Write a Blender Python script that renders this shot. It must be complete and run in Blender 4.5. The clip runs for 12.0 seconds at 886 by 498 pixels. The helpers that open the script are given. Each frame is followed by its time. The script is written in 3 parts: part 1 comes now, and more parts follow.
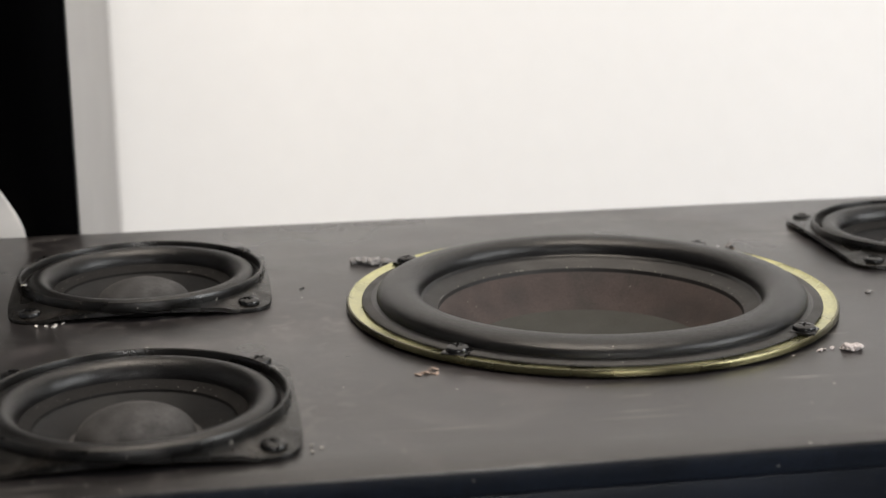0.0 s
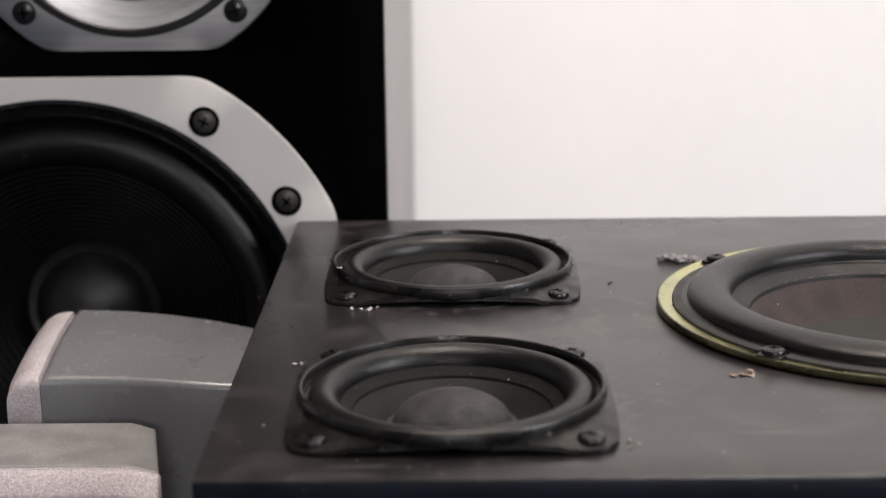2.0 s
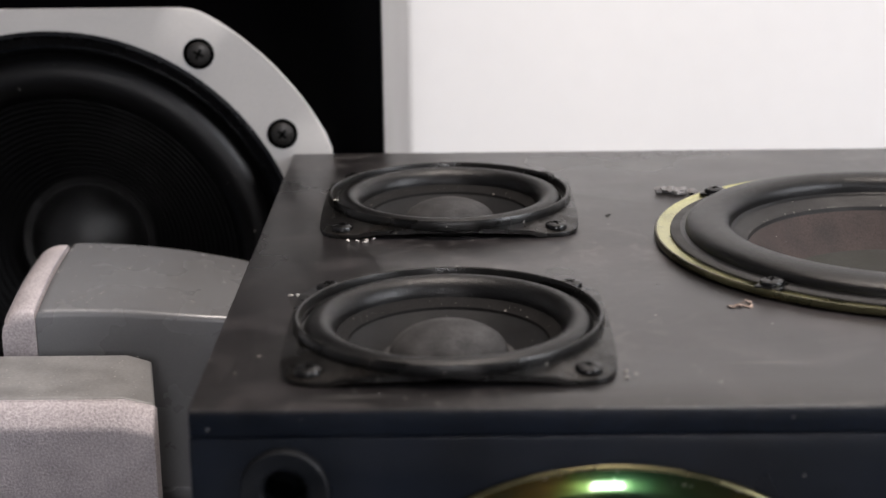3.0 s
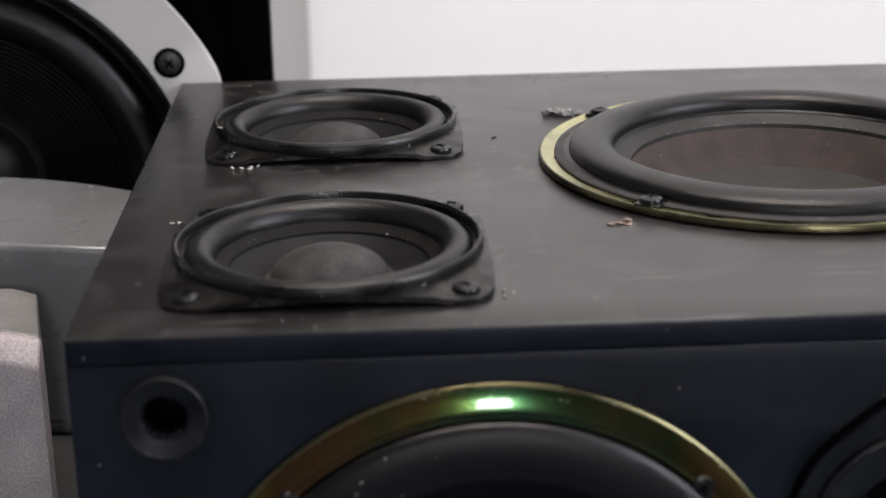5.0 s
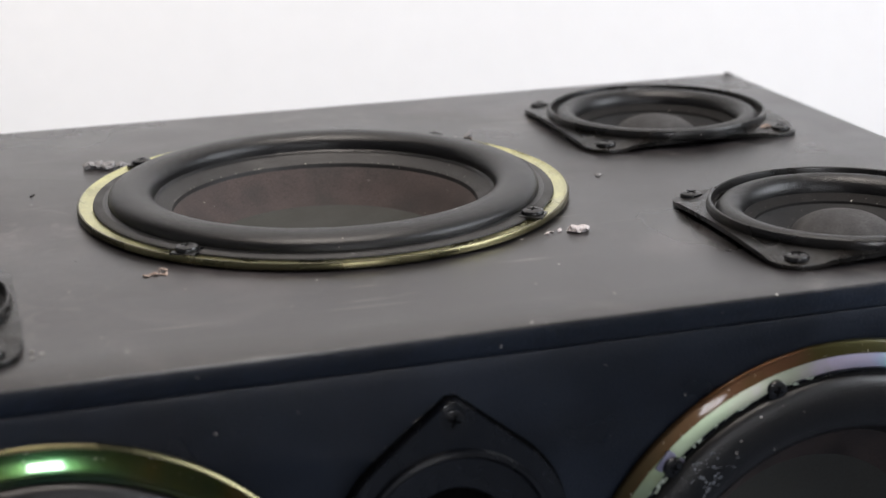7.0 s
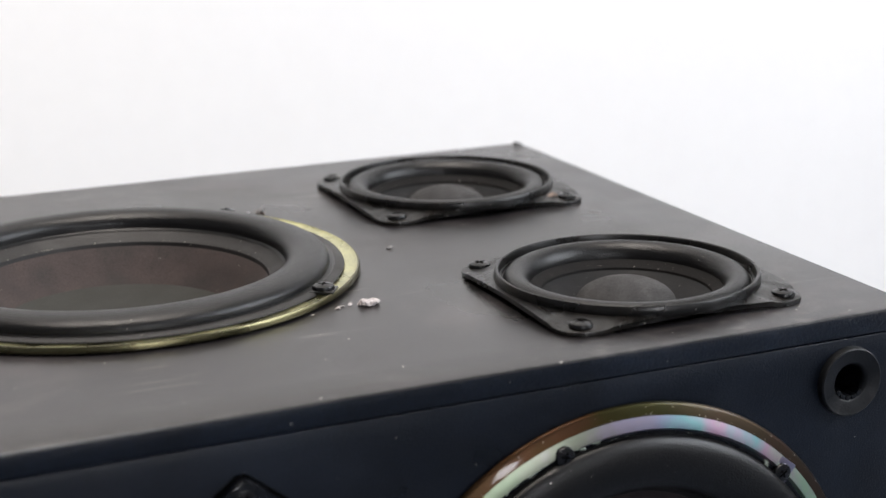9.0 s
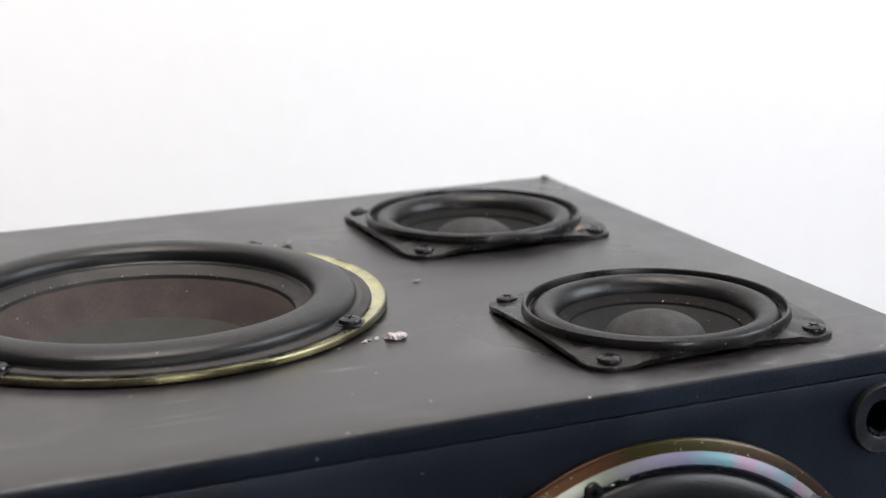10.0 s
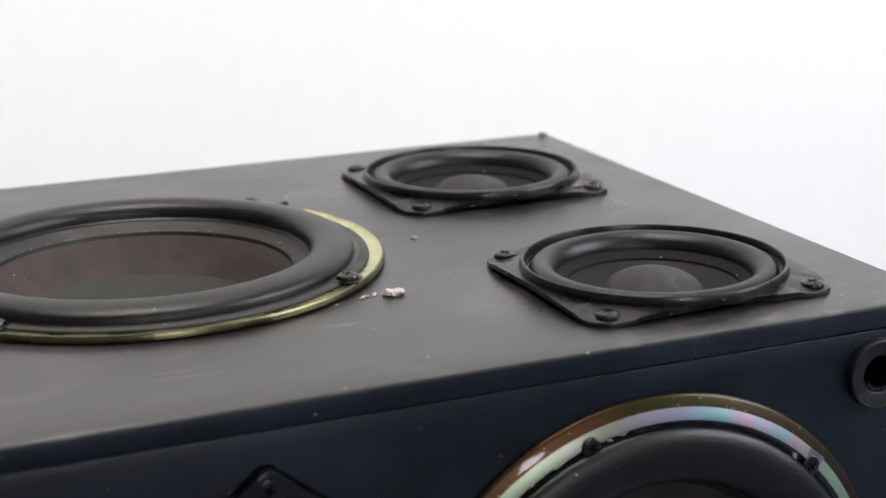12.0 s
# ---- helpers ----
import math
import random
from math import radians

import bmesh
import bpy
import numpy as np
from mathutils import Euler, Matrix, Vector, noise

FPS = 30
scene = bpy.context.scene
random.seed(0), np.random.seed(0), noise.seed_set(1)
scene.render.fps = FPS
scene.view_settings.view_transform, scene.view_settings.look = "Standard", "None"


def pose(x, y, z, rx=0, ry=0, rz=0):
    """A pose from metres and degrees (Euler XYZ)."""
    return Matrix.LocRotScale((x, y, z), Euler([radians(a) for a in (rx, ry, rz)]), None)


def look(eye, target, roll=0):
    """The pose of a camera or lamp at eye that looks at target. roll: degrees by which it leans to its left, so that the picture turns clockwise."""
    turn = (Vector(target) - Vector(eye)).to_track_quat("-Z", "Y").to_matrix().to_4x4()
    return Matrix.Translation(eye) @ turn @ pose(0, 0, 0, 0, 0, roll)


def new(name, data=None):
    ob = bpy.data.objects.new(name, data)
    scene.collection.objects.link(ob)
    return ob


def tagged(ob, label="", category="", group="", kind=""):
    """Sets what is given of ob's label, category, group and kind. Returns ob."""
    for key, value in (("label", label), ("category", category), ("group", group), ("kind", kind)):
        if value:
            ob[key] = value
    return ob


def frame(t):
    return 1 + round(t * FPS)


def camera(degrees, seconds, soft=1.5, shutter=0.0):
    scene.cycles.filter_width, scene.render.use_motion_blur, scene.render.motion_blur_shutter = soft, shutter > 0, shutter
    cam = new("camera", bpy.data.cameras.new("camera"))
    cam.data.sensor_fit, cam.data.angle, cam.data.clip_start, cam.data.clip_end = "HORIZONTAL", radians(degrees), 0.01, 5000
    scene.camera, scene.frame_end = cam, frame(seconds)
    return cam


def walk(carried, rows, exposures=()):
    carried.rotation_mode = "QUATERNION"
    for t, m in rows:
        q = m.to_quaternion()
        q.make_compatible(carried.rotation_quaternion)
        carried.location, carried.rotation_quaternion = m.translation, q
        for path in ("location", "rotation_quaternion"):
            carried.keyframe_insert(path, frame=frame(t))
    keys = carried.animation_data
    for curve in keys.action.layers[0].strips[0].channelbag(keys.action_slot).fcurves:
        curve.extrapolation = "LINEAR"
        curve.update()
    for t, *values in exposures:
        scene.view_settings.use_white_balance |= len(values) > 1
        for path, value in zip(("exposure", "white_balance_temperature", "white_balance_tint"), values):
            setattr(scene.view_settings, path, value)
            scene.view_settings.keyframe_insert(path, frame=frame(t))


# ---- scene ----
cam = camera(30.4, 12.0)
PATH = [
    (0, (0.102, -0.467, 0.45), (0.405, 1.449, -0.039), -0.7),
    (0.5, (0.094, -0.468, 0.452), (0.307, 1.458, -0.04), -0.6),
    (1, (0.088, -0.469, 0.452), (0.208, 1.466, -0.039), -0.6),
    (1.5, (0.084, -0.468, 0.452), (0.11, 1.47, -0.039), -0.6),
    (2, (0.083, -0.465, 0.45), (0.062, 1.473, -0.042), -0.7),
    (2.5, (0.081, -0.464, 0.448), (0.068, 1.466, -0.077), -0.6),
    (3, (0.083, -0.462, 0.446), (0.065, 1.457, -0.118), -0.7),
    (3.2, (0.083, -0.461, 0.444), (0.064, 1.452, -0.138), -0.7),
    (4.8, (0.093, -0.463, 0.443), (0.123, 1.429, -0.204), -1.1),
    (5, (0.097, -0.464, 0.443), (0.175, 1.428, -0.202), -1.1),
    (5.5, (0.104, -0.464, 0.443), (0.316, 1.419, -0.197), -1.1),
    (6, (0.111, -0.466, 0.444), (0.431, 1.403, -0.191), -1.1),
    (6.5, (0.117, -0.468, 0.445), (0.551, 1.382, -0.177), -1.0),
    (7, (0.124, -0.472, 0.445), (0.669, 1.356, -0.159), -1.1),
    (7.5, (0.127, -0.472, 0.444), (0.773, 1.327, -0.145), -0.9),
    (7.7, (0.129, -0.471, 0.445), (0.808, 1.317, -0.141), -0.7),
    (9.3, (0.131, -0.479, 0.45), (0.902, 1.293, -0.066), -0.9),
    (9.5, (0.131, -0.477, 0.449), (0.89, 1.302, -0.057), -0.9),
    (10, (0.132, -0.475, 0.449), (0.876, 1.316, -0.042), -0.9),
    (10.5, (0.132, -0.474, 0.449), (0.88, 1.315, -0.039), -0.8),
    (11, (0.133, -0.474, 0.449), (0.877, 1.316, -0.042), -0.8),
    (11.5, (0.133, -0.473, 0.447), (0.875, 1.31, -0.072), -0.8),
    (12, (0.132, -0.474, 0.447), (0.874, 1.304, -0.091), -0.9),
]
cam.data.dof.use_dof, cam.data.dof.focus_distance, cam.data.dof.aperture_fstop = True, 0.655, 10.0
walk(cam, [(t, look(eye, target, roll)) for t, eye, target, roll in PATH],
     [(0, -0.08, 6850, 8), (2, -0.04, 6750, 12), (3.2, -0.05, 6550, 12), (5, -0.06, 6470, 12), (7, 0.03, 6440, 10), (12, 0.06, 6430, 9)])

# ---- light ----
world = bpy.data.worlds.new("world")
scene.world = world
world.use_nodes = True
sky = world.node_tree.nodes.new("ShaderNodeTexSky")
sky.sky_type, sky.sun_disc, sky.sun_elevation, sky.sun_rotation = "NISHITA", False, radians(40), radians(60)
world.node_tree.links.new(sky.outputs[0], world.node_tree.nodes["Background"].inputs[0])
world.node_tree.nodes["Background"].inputs[1].default_value = 0.1


def area(name, m, sx, sy, watts, colour):
    data = bpy.data.lights.new(name, "AREA")
    data.shape, data.size, data.size_y, data.energy, data.color = "RECTANGLE", sx, sy, watts, colour
    ob = new(name, data)
    ob.matrix_world = m
    return ob


CEIL, Y_SOUTH, GROUND = 2.4, -3.0, -0.12
area("ceiling_light", look((0.24, 0.10, CEIL - 0.05), (0.24, 0.1000001, 0)), 0.95, 0.60, 57, (1.0, 0.905, 0.825))
area("window_light", look((0.34, Y_SOUTH + 0.04, 1.22), (0.25, 0.5, 0.5)), 0.32, 0.28, 27, (0.98, 0.97, 1.0))
area("window_light", look((2.36, -0.9, 1.45), (0.4, 0.3, 0.6)), 1.2, 1.1, 74, (0.92, 0.95, 1.0))
scene.view_settings.exposure = 0.0


# ---- materials ----
def mat(name, colour, rough=0.5, metal=0.0, grain=400.0, vary=0.15, bump=0.1, patch=25.0, patch_vary=0.1,
        specks=0.0, speck_scale=260.0, speck_colour=(0.5, 0.47, 0.43), coat=0.0, spec=0.5, rough_vary=0.1, stretch=(1, 1, 1), smudge=0.0, smudge_colour=(0.10, 0.095, 0.09), scratch=0.0, wisps=0.0):
    m = bpy.data.materials.new(name)
    m.use_nodes = True
    n, l = m.node_tree.nodes, m.node_tree.links
    b = n["Principled BSDF"]
    b.inputs["Roughness"].default_value, b.inputs["Metallic"].default_value = rough, metal
    b.inputs["Coat Weight"].default_value, b.inputs["Specular IOR Level"].default_value = coat, spec
    co = n.new("ShaderNodeTexCoord")
    mp = n.new("ShaderNodeMapping")
    mp.inputs["Scale"].default_value = stretch
    l.new(co.outputs["Object"], mp.inputs[0])

    def noise_tex(scale, detail=3.0):
        t = n.new("ShaderNodeTexNoise")
        t.inputs["Scale"].default_value, t.inputs["Detail"].default_value = scale, detail
        l.new(mp.outputs[0], t.inputs["Vector"])
        return t

    def scaled(sock, lo, hi, a=0.3, z=0.7):
        r = n.new("ShaderNodeMapRange")
        r.inputs[1].default_value, r.inputs[2].default_value, r.inputs[3].default_value, r.inputs[4].default_value = a, z, lo, hi
        l.new(sock, r.inputs[0])
        return r.outputs[0]

    fine, broad = noise_tex(grain), noise_tex(patch, 5.0)
    mul = n.new("ShaderNodeMath")
    mul.operation = "MULTIPLY"
    l.new(scaled(fine.outputs[0], 1 - vary, 1 + vary), mul.inputs[0])
    l.new(scaled(broad.outputs[0], 1 - patch_vary, 1 + patch_vary), mul.inputs[1])
    vm = n.new("ShaderNodeVectorMath")
    vm.operation = "SCALE"
    vm.inputs[0].default_value = colour
    l.new(mul.outputs[0], vm.inputs["Scale"])
    out = vm.outputs[0]
    if smudge:
        sm = noise_tex(16.0, 7.0)
        sm.inputs["Distortion"].default_value = 1.6
        mx = n.new("ShaderNodeMix")
        mx.data_type = "RGBA"
        l.new(scaled(sm.outputs[0], 0.0, smudge, 0.52, 0.74), mx.inputs[0])
        l.new(out, mx.inputs[6])
        mx.inputs[7].default_value = (*smudge_colour, 1)
        out = mx.outputs[2]
    if wisps:
        wi, where = noise_tex(46.0, 8.0), noise_tex(7.0, 4.0)
        wi.inputs["Distortion"].default_value = 3.0
        wg = n.new("ShaderNodeMath")
        wg.operation = "MULTIPLY"
        l.new(scaled(wi.outputs[0], 0.0, wisps, 0.53, 0.72), wg.inputs[0])
        l.new(scaled(where.outputs[0], 0.0, 1.0, 0.44, 0.64), wg.inputs[1])
        mw = n.new("ShaderNodeMix")
        mw.data_type = "RGBA"
        l.new(wg.outputs[0], mw.inputs[0])
        l.new(out, mw.inputs[6])
        mw.inputs[7].default_value = (0.13, 0.122, 0.118, 1)
        out = mw.outputs[2]
    if scratch:
        mq = n.new("ShaderNodeMapping")
        mq.inputs["Rotation"].default_value, mq.inputs["Scale"].default_value = (0, 0, 0.4), (14, 260, 60)
        l.new(co.outputs["Object"], mq.inputs[0])
        sn = n.new("ShaderNodeTexNoise")
        sn.inputs["Scale"].default_value, sn.inputs["Detail"].default_value, sn.inputs["Distortion"].default_value = 1.0, 2.0, 0.6
        l.new(mq.outputs[0], sn.inputs["Vector"])
        area_ = noise_tex(9.0, 3.0)
        gt = n.new("ShaderNodeMath")
        gt.operation = "MULTIPLY"
        l.new(scaled(sn.outputs[0], 0.0, scratch, 0.66, 0.76), gt.inputs[0])
        l.new(scaled(area_.outputs[0], 0.0, 1.0, 0.45, 0.65), gt.inputs[1])
        ms = n.new("ShaderNodeMix")
        ms.data_type = "RGBA"
        l.new(gt.outputs[0], ms.inputs[0])
        l.new(out, ms.inputs[6])
        ms.inputs[7].default_value = (0.16, 0.15, 0.14, 1)
        out = ms.outputs[2]
    if specks:
        sp = noise_tex(speck_scale, 1.0)
        gate = n.new("ShaderNodeMath")
        gate.operation = "MULTIPLY"
        l.new(scaled(sp.outputs[0], 0.0, 1.0, 0.80 - specks * 0.1, 0.83 - specks * 0.1), gate.inputs[0])
        l.new(scaled(broad.outputs[0], 0.0, 1.0, 0.4, 0.6), gate.inputs[1])
        mix = n.new("ShaderNodeMix")
        mix.data_type = "RGBA"
        l.new(gate.outputs[0], mix.inputs[0])
        l.new(out, mix.inputs[6])
        mix.inputs[7].default_value = (*speck_colour, 1)
        out = mix.outputs[2]
    l.new(out, b.inputs["Base Color"])
    l.new(scaled(broad.outputs[0], rough - rough_vary, rough + rough_vary), b.inputs["Roughness"])
    if bump:
        bp = n.new("ShaderNodeBump")
        bp.inputs["Strength"].default_value, bp.inputs["Distance"].default_value = bump, 0.0004
        l.new(fine.outputs[0], bp.inputs["Height"])
        l.new(bp.outputs[0], b.inputs["Normal"])
    return m


# grey for the unseen walls and ceiling, to cut bounce light on black parts
SHADE_WALL = mat("room_dimming_grey", (0.30, 0.31, 0.33), 0.85, grain=60, vary=0.015, bump=0.05, patch=3, patch_vary=0.03)
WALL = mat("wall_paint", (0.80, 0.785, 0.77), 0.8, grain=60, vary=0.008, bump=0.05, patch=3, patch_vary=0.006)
FLOOR = mat("floor_grey", (0.070, 0.088, 0.125), 0.6, grain=90, patch=4)
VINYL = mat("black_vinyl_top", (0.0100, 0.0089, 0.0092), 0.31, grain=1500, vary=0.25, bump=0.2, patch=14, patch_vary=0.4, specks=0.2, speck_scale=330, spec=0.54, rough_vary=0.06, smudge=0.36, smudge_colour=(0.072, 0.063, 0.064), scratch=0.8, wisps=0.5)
# same vinyl with less dust; cool shade of the upright faces is in its colour
VINYL_SHADED = mat("black_vinyl_shaded", (0.0022, 0.0040, 0.0080), 0.32, grain=1300, vary=0.5, bump=0.6, patch=20, patch_vary=0.6, specks=0.1, speck_scale=420, rough_vary=0.06, spec=0.30, smudge=0.12, smudge_colour=(0.03, 0.034, 0.042))
ZINC = mat("yellow_zinc_steel", (0.50, 0.485, 0.27), 0.3, 1.0, grain=900, vary=0.12, bump=0.05, patch=45, patch_vary=0.25)
ZINC_OLIVE = mat("olive_zinc_steel", (0.11, 0.10, 0.055), 0.3, 1.0, grain=900, vary=0.12, bump=0.05, patch=30, patch_vary=0.3)
RUBBER = mat("black_rubber", (0.0022, 0.0021, 0.0022), 0.34, grain=1400, vary=0.4, bump=0.5, patch=40, patch_vary=0.2, specks=0.2, speck_scale=700, smudge=0.05, spec=0.28, rough_vary=0.02, smudge_colour=(0.030, 0.026, 0.023))
GASKET = mat("dusty_gasket", (0.013, 0.0122, 0.0118), 0.55, grain=1500, vary=0.3, bump=0.3, patch=60, patch_vary=0.3, specks=0.3, speck_scale=600, smudge=0.25, spec=0.3)
ANNULUS = mat("dusty_cone_edge", (0.0085, 0.0080, 0.0078), 0.7, grain=1500, vary=0.35, bump=0.25, patch=80, patch_vary=0.35, specks=0.5, speck_scale=900, spec=0.08)
PAPER = mat("brown_paper_cone", (0.027, 0.020, 0.0185), 0.8, grain=1600, vary=0.35, bump=0.35, patch=60, patch_vary=0.5, specks=0.1, speck_scale=500, spec=0.3)
PAPER_BLACK = mat("black_paper_cone", (0.0050, 0.0050, 0.0054), 0.6, grain=1600, vary=0.3, bump=0.3, patch=60, patch_vary=0.25, specks=0.1, speck_scale=600, spec=0.16)
CAP_GREY = mat("grey_green_cap", (0.020, 0.020, 0.017), 0.7, grain=1200, vary=0.2, bump=0.2, patch=50, spec=0.3)
CAP_DUSTY = mat("dusty_felt_cap", (0.031, 0.0300, 0.0300), 0.85, grain=1700, vary=0.55, bump=0.7, patch=130, patch_vary=0.5, spec=0.25)
TOWER_CAP = mat("grey_dusty_cap", (0.013, 0.0127, 0.0125), 0.36, grain=1100, vary=0.6, bump=0.8, patch=90, patch_vary=0.4, spec=0.4)
BLACK_STEEL = mat("black_painted_steel", (0.0032, 0.0030, 0.0028), 0.30, grain=1400, vary=0.4, bump=0.2, patch=70, patch_vary=0.5, specks=0.4, speck_scale=520, smudge=0.28, smudge_colour=(0.036, 0.029, 0.024), spec=0.26, wisps=0.12)
SCREW = mat("black_screw", (0.003, 0.003, 0.0032), 0.28, grain=1500, bump=0.1, spec=0.3)
TOWER_CONE = mat("black_ribbed_cone", (0.0030, 0.0029, 0.0030), 0.5, grain=1600, vary=0.3, bump=0.2, patch=60, spec=0.08)
GREY_SCREW = mat("grey_steel_screw", (0.035, 0.033, 0.031), 0.38, 0.5, grain=1500, vary=0.3, bump=0.2)
# near-black colour that stands in for shade in slots, wells and gaps
SLOT_SHADE = mat("recess_shade", (0.0015, 0.0015, 0.0015), 0.9, bump=0, spec=0.02)
PLASTIC = mat("black_plastic", (0.0014, 0.0017, 0.0026), 0.25, grain=1500, bump=0.25, patch=60, spec=0.36)
GLOSS = mat("gloss_black", (0.004, 0.004, 0.005), 0.15, bump=0, specks=0.0)
DOME = mat("glossy_dome", (0.003, 0.003, 0.0035), 0.12, bump=0, coat=0.15, spec=0.3)
BAFFLE = mat("black_baffle", (0.0008, 0.0008, 0.0010), 0.5, grain=800, bump=0.05, spec=0.02)
SILVER = mat("silver_paint", (0.44, 0.425, 0.41), 0.55, 0.08, grain=1500, vary=0.05, bump=0.04, patch=18, patch_vary=0.05, rough_vary=0.03, spec=0.3)
BRUSHED = mat("brushed_aluminium", (0.42, 0.41, 0.40), 0.36, 1.0, grain=300, vary=0.12, bump=0.1, patch=20, patch_vary=0.1, stretch=(0.1, 1, 6))
SIDE = mat("grey_cabinet_side", (0.31, 0.295, 0.28), 0.6, grain=500, vary=0.04, bump=0.05, patch=10, patch_vary=0.04)
SAT = mat("silver_grey_plastic", (0.145, 0.147, 0.153), 0.27, 0.2, grain=1300, vary=0.06, bump=0.05, patch=25, patch_vary=0.05, specks=0.0, speck_scale=900, speck_colour=(0.6, 0.55, 0.5), rough_vary=0.02)
SAT_DUSTY = mat("dusty_grey_plastic", (0.185, 0.182, 0.180), 0.55, 0.1, grain=900, vary=0.1, bump=0.1, patch=60, patch_vary=0.2, specks=0.0, speck_scale=1000, speck_colour=(0.65, 0.58, 0.5))
GRILLE = mat("textured_grille", (0.38, 0.345, 0.355), 0.6, 0.15, grain=1000, vary=0.25, bump=0.8, patch=80, patch_vary=0.12)
SOCKET = mat("scuffed_black_plastic", (0.0034, 0.0038, 0.0046), 0.45, grain=1200, vary=0.3, bump=0.3, patch=90, patch_vary=0.5, smudge=0.12, smudge_colour=(0.06, 0.06, 0.06), spec=0.25, wisps=0.25)
DARK_WOOD = mat("dark_cabinet", (0.012, 0.012, 0.013), 0.6, grain=700)
FOAM = mat("white_lint", (0.34, 0.31, 0.305), 0.9, grain=900, vary=0.3, bump=0.6)
GASKET_PALE = mat("pale_torn_gasket", (0.24, 0.27, 0.22), 0.6, grain=900, vary=0.5, bump=0.5, patch=150, patch_vary=0.5)
SMEAR = mat("dried_grey_glue", (0.075, 0.080, 0.088), 0.4, grain=900, vary=0.5, bump=0.4)
FOAM_GREY = mat("grey_foam_crumb", (0.17, 0.165, 0.165), 0.9, grain=900, vary=0.5, bump=0.6)
FLAKE = mat("tan_flake", (0.22, 0.165, 0.135), 0.8, grain=900, vary=0.3, bump=0.4)
DUST = mat("pale_dust", (0.20, 0.185, 0.165), 0.9, grain=900, vary=0.3)
GLUE = mat("dried_white_glue", (0.36, 0.345, 0.325), 0.6, grain=900, vary=0.3)


# rainbow passivation: the film's tint changes along the metal, in bands with ragged limits
def rainbow(name, bands, rough, coat, spread=0.09, ragged=0.25):
    m = mat(name, (0.6, 0.6, 0.6), rough, 1.0, grain=900, vary=0.1, bump=0.05, rough_vary=0.04, coat=coat)
    n, l = m.node_tree.nodes, m.node_tree.links
    n["Principled BSDF"].inputs["Coat Roughness"].default_value = 0.06
    co, sep, no, add, ramp = (n.new("ShaderNode" + k) for k in ("TexCoord", "SeparateXYZ", "TexNoise", "Math", "ValToRGB"))
    no.inputs["Scale"].default_value, no.inputs["Detail"].default_value = 45.0, 4.0
    l.new(co.outputs["Object"], sep.inputs[0])
    l.new(co.outputs["Object"], no.inputs["Vector"])
    reach, stray = n.new("ShaderNodeMapRange"), n.new("ShaderNodeMapRange")
    for node, values in ((reach, (-spread, spread, 0.0, 1.0)), (stray, (0.25, 0.75, -ragged / 2, ragged / 2))):
        for k, v in enumerate(values):
            node.inputs[k + 1].default_value = v
    l.new(sep.outputs[0], reach.inputs[0])
    l.new(no.outputs[0], stray.inputs[0])
    l.new(reach.outputs[0], add.inputs[0])
    l.new(stray.outputs[0], add.inputs[1])
    l.new(add.outputs[0], ramp.inputs[0])
    stops = ramp.color_ramp.elements
    stops[0].color, stops[1].color = (*bands[0], 1), (*bands[-1], 1)
    for k in range(1, len(bands) - 1):
        stops.new(k / (len(bands) - 1)).color = (*bands[k], 1)
    l.new(ramp.outputs[0], n["Principled BSDF"].inputs["Base Color"])
    return m


RAINBOW = rainbow("rainbow_zinc", [(0.12, 0.12, 0.06), (0.13, 0.16, 0.11), (0.15, 0.18, 0.13), (0.20, 0.21, 0.17), (0.25, 0.22, 0.28), (0.23, 0.24, 0.33), (0.18, 0.34, 0.35), (0.37, 0.24, 0.32), (0.27, 0.39, 0.28), (0.34, 0.34, 0.24)], 0.36, 0.0, ragged=0.3)
COPPER = rainbow("copper_green_zinc", [(0.026, 0.021, 0.010), (0.036, 0.022, 0.011), (0.042, 0.021, 0.011), (0.024, 0.020, 0.007), (0.020, 0.019, 0.008), (0.024, 0.017, 0.010), (0.028, 0.017, 0.012), (0.024, 0.020, 0.012)], 0.40, 0.1)
GREEN = rainbow("green_gold_zinc", [(0.150, 0.115, 0.014), (0.110, 0.044, 0.006), (0.090, 0.046, 0.006), (0.030, 0.044, 0.008), (0.012, 0.038, 0.014), (0.018, 0.042, 0.012), (0.042, 0.048, 0.008), (0.100, 0.052, 0.008), (0.150, 0.115, 0.016)], 0.17, 0.6)


# ---- mesh helpers ----
def part(name, bm, material, parent=None, label="", m=None, smooth=True):
    me = bpy.data.meshes.new(name)
    bmesh.ops.recalc_face_normals(bm, faces=bm.faces[:])
    bm.to_mesh(me)
    bm.free()
    for one in (material if isinstance(material, (list, tuple)) else [material]):
        me.materials.append(one)
    if smooth:
        me.shade_smooth()
        me.set_sharp_from_angle(angle=radians(38))
    ob = new(name, me)
    ob.parent = parent
    if m is not None:
        ob.matrix_basis = m
    if label:
        ob["label"] = label
    return ob


def empty(name, m, label, category, group="", kind=""):
    ob = new(name)
    ob.empty_display_size = 0.05
    ob.matrix_basis = m
    return tagged(ob, label, category, group, kind)


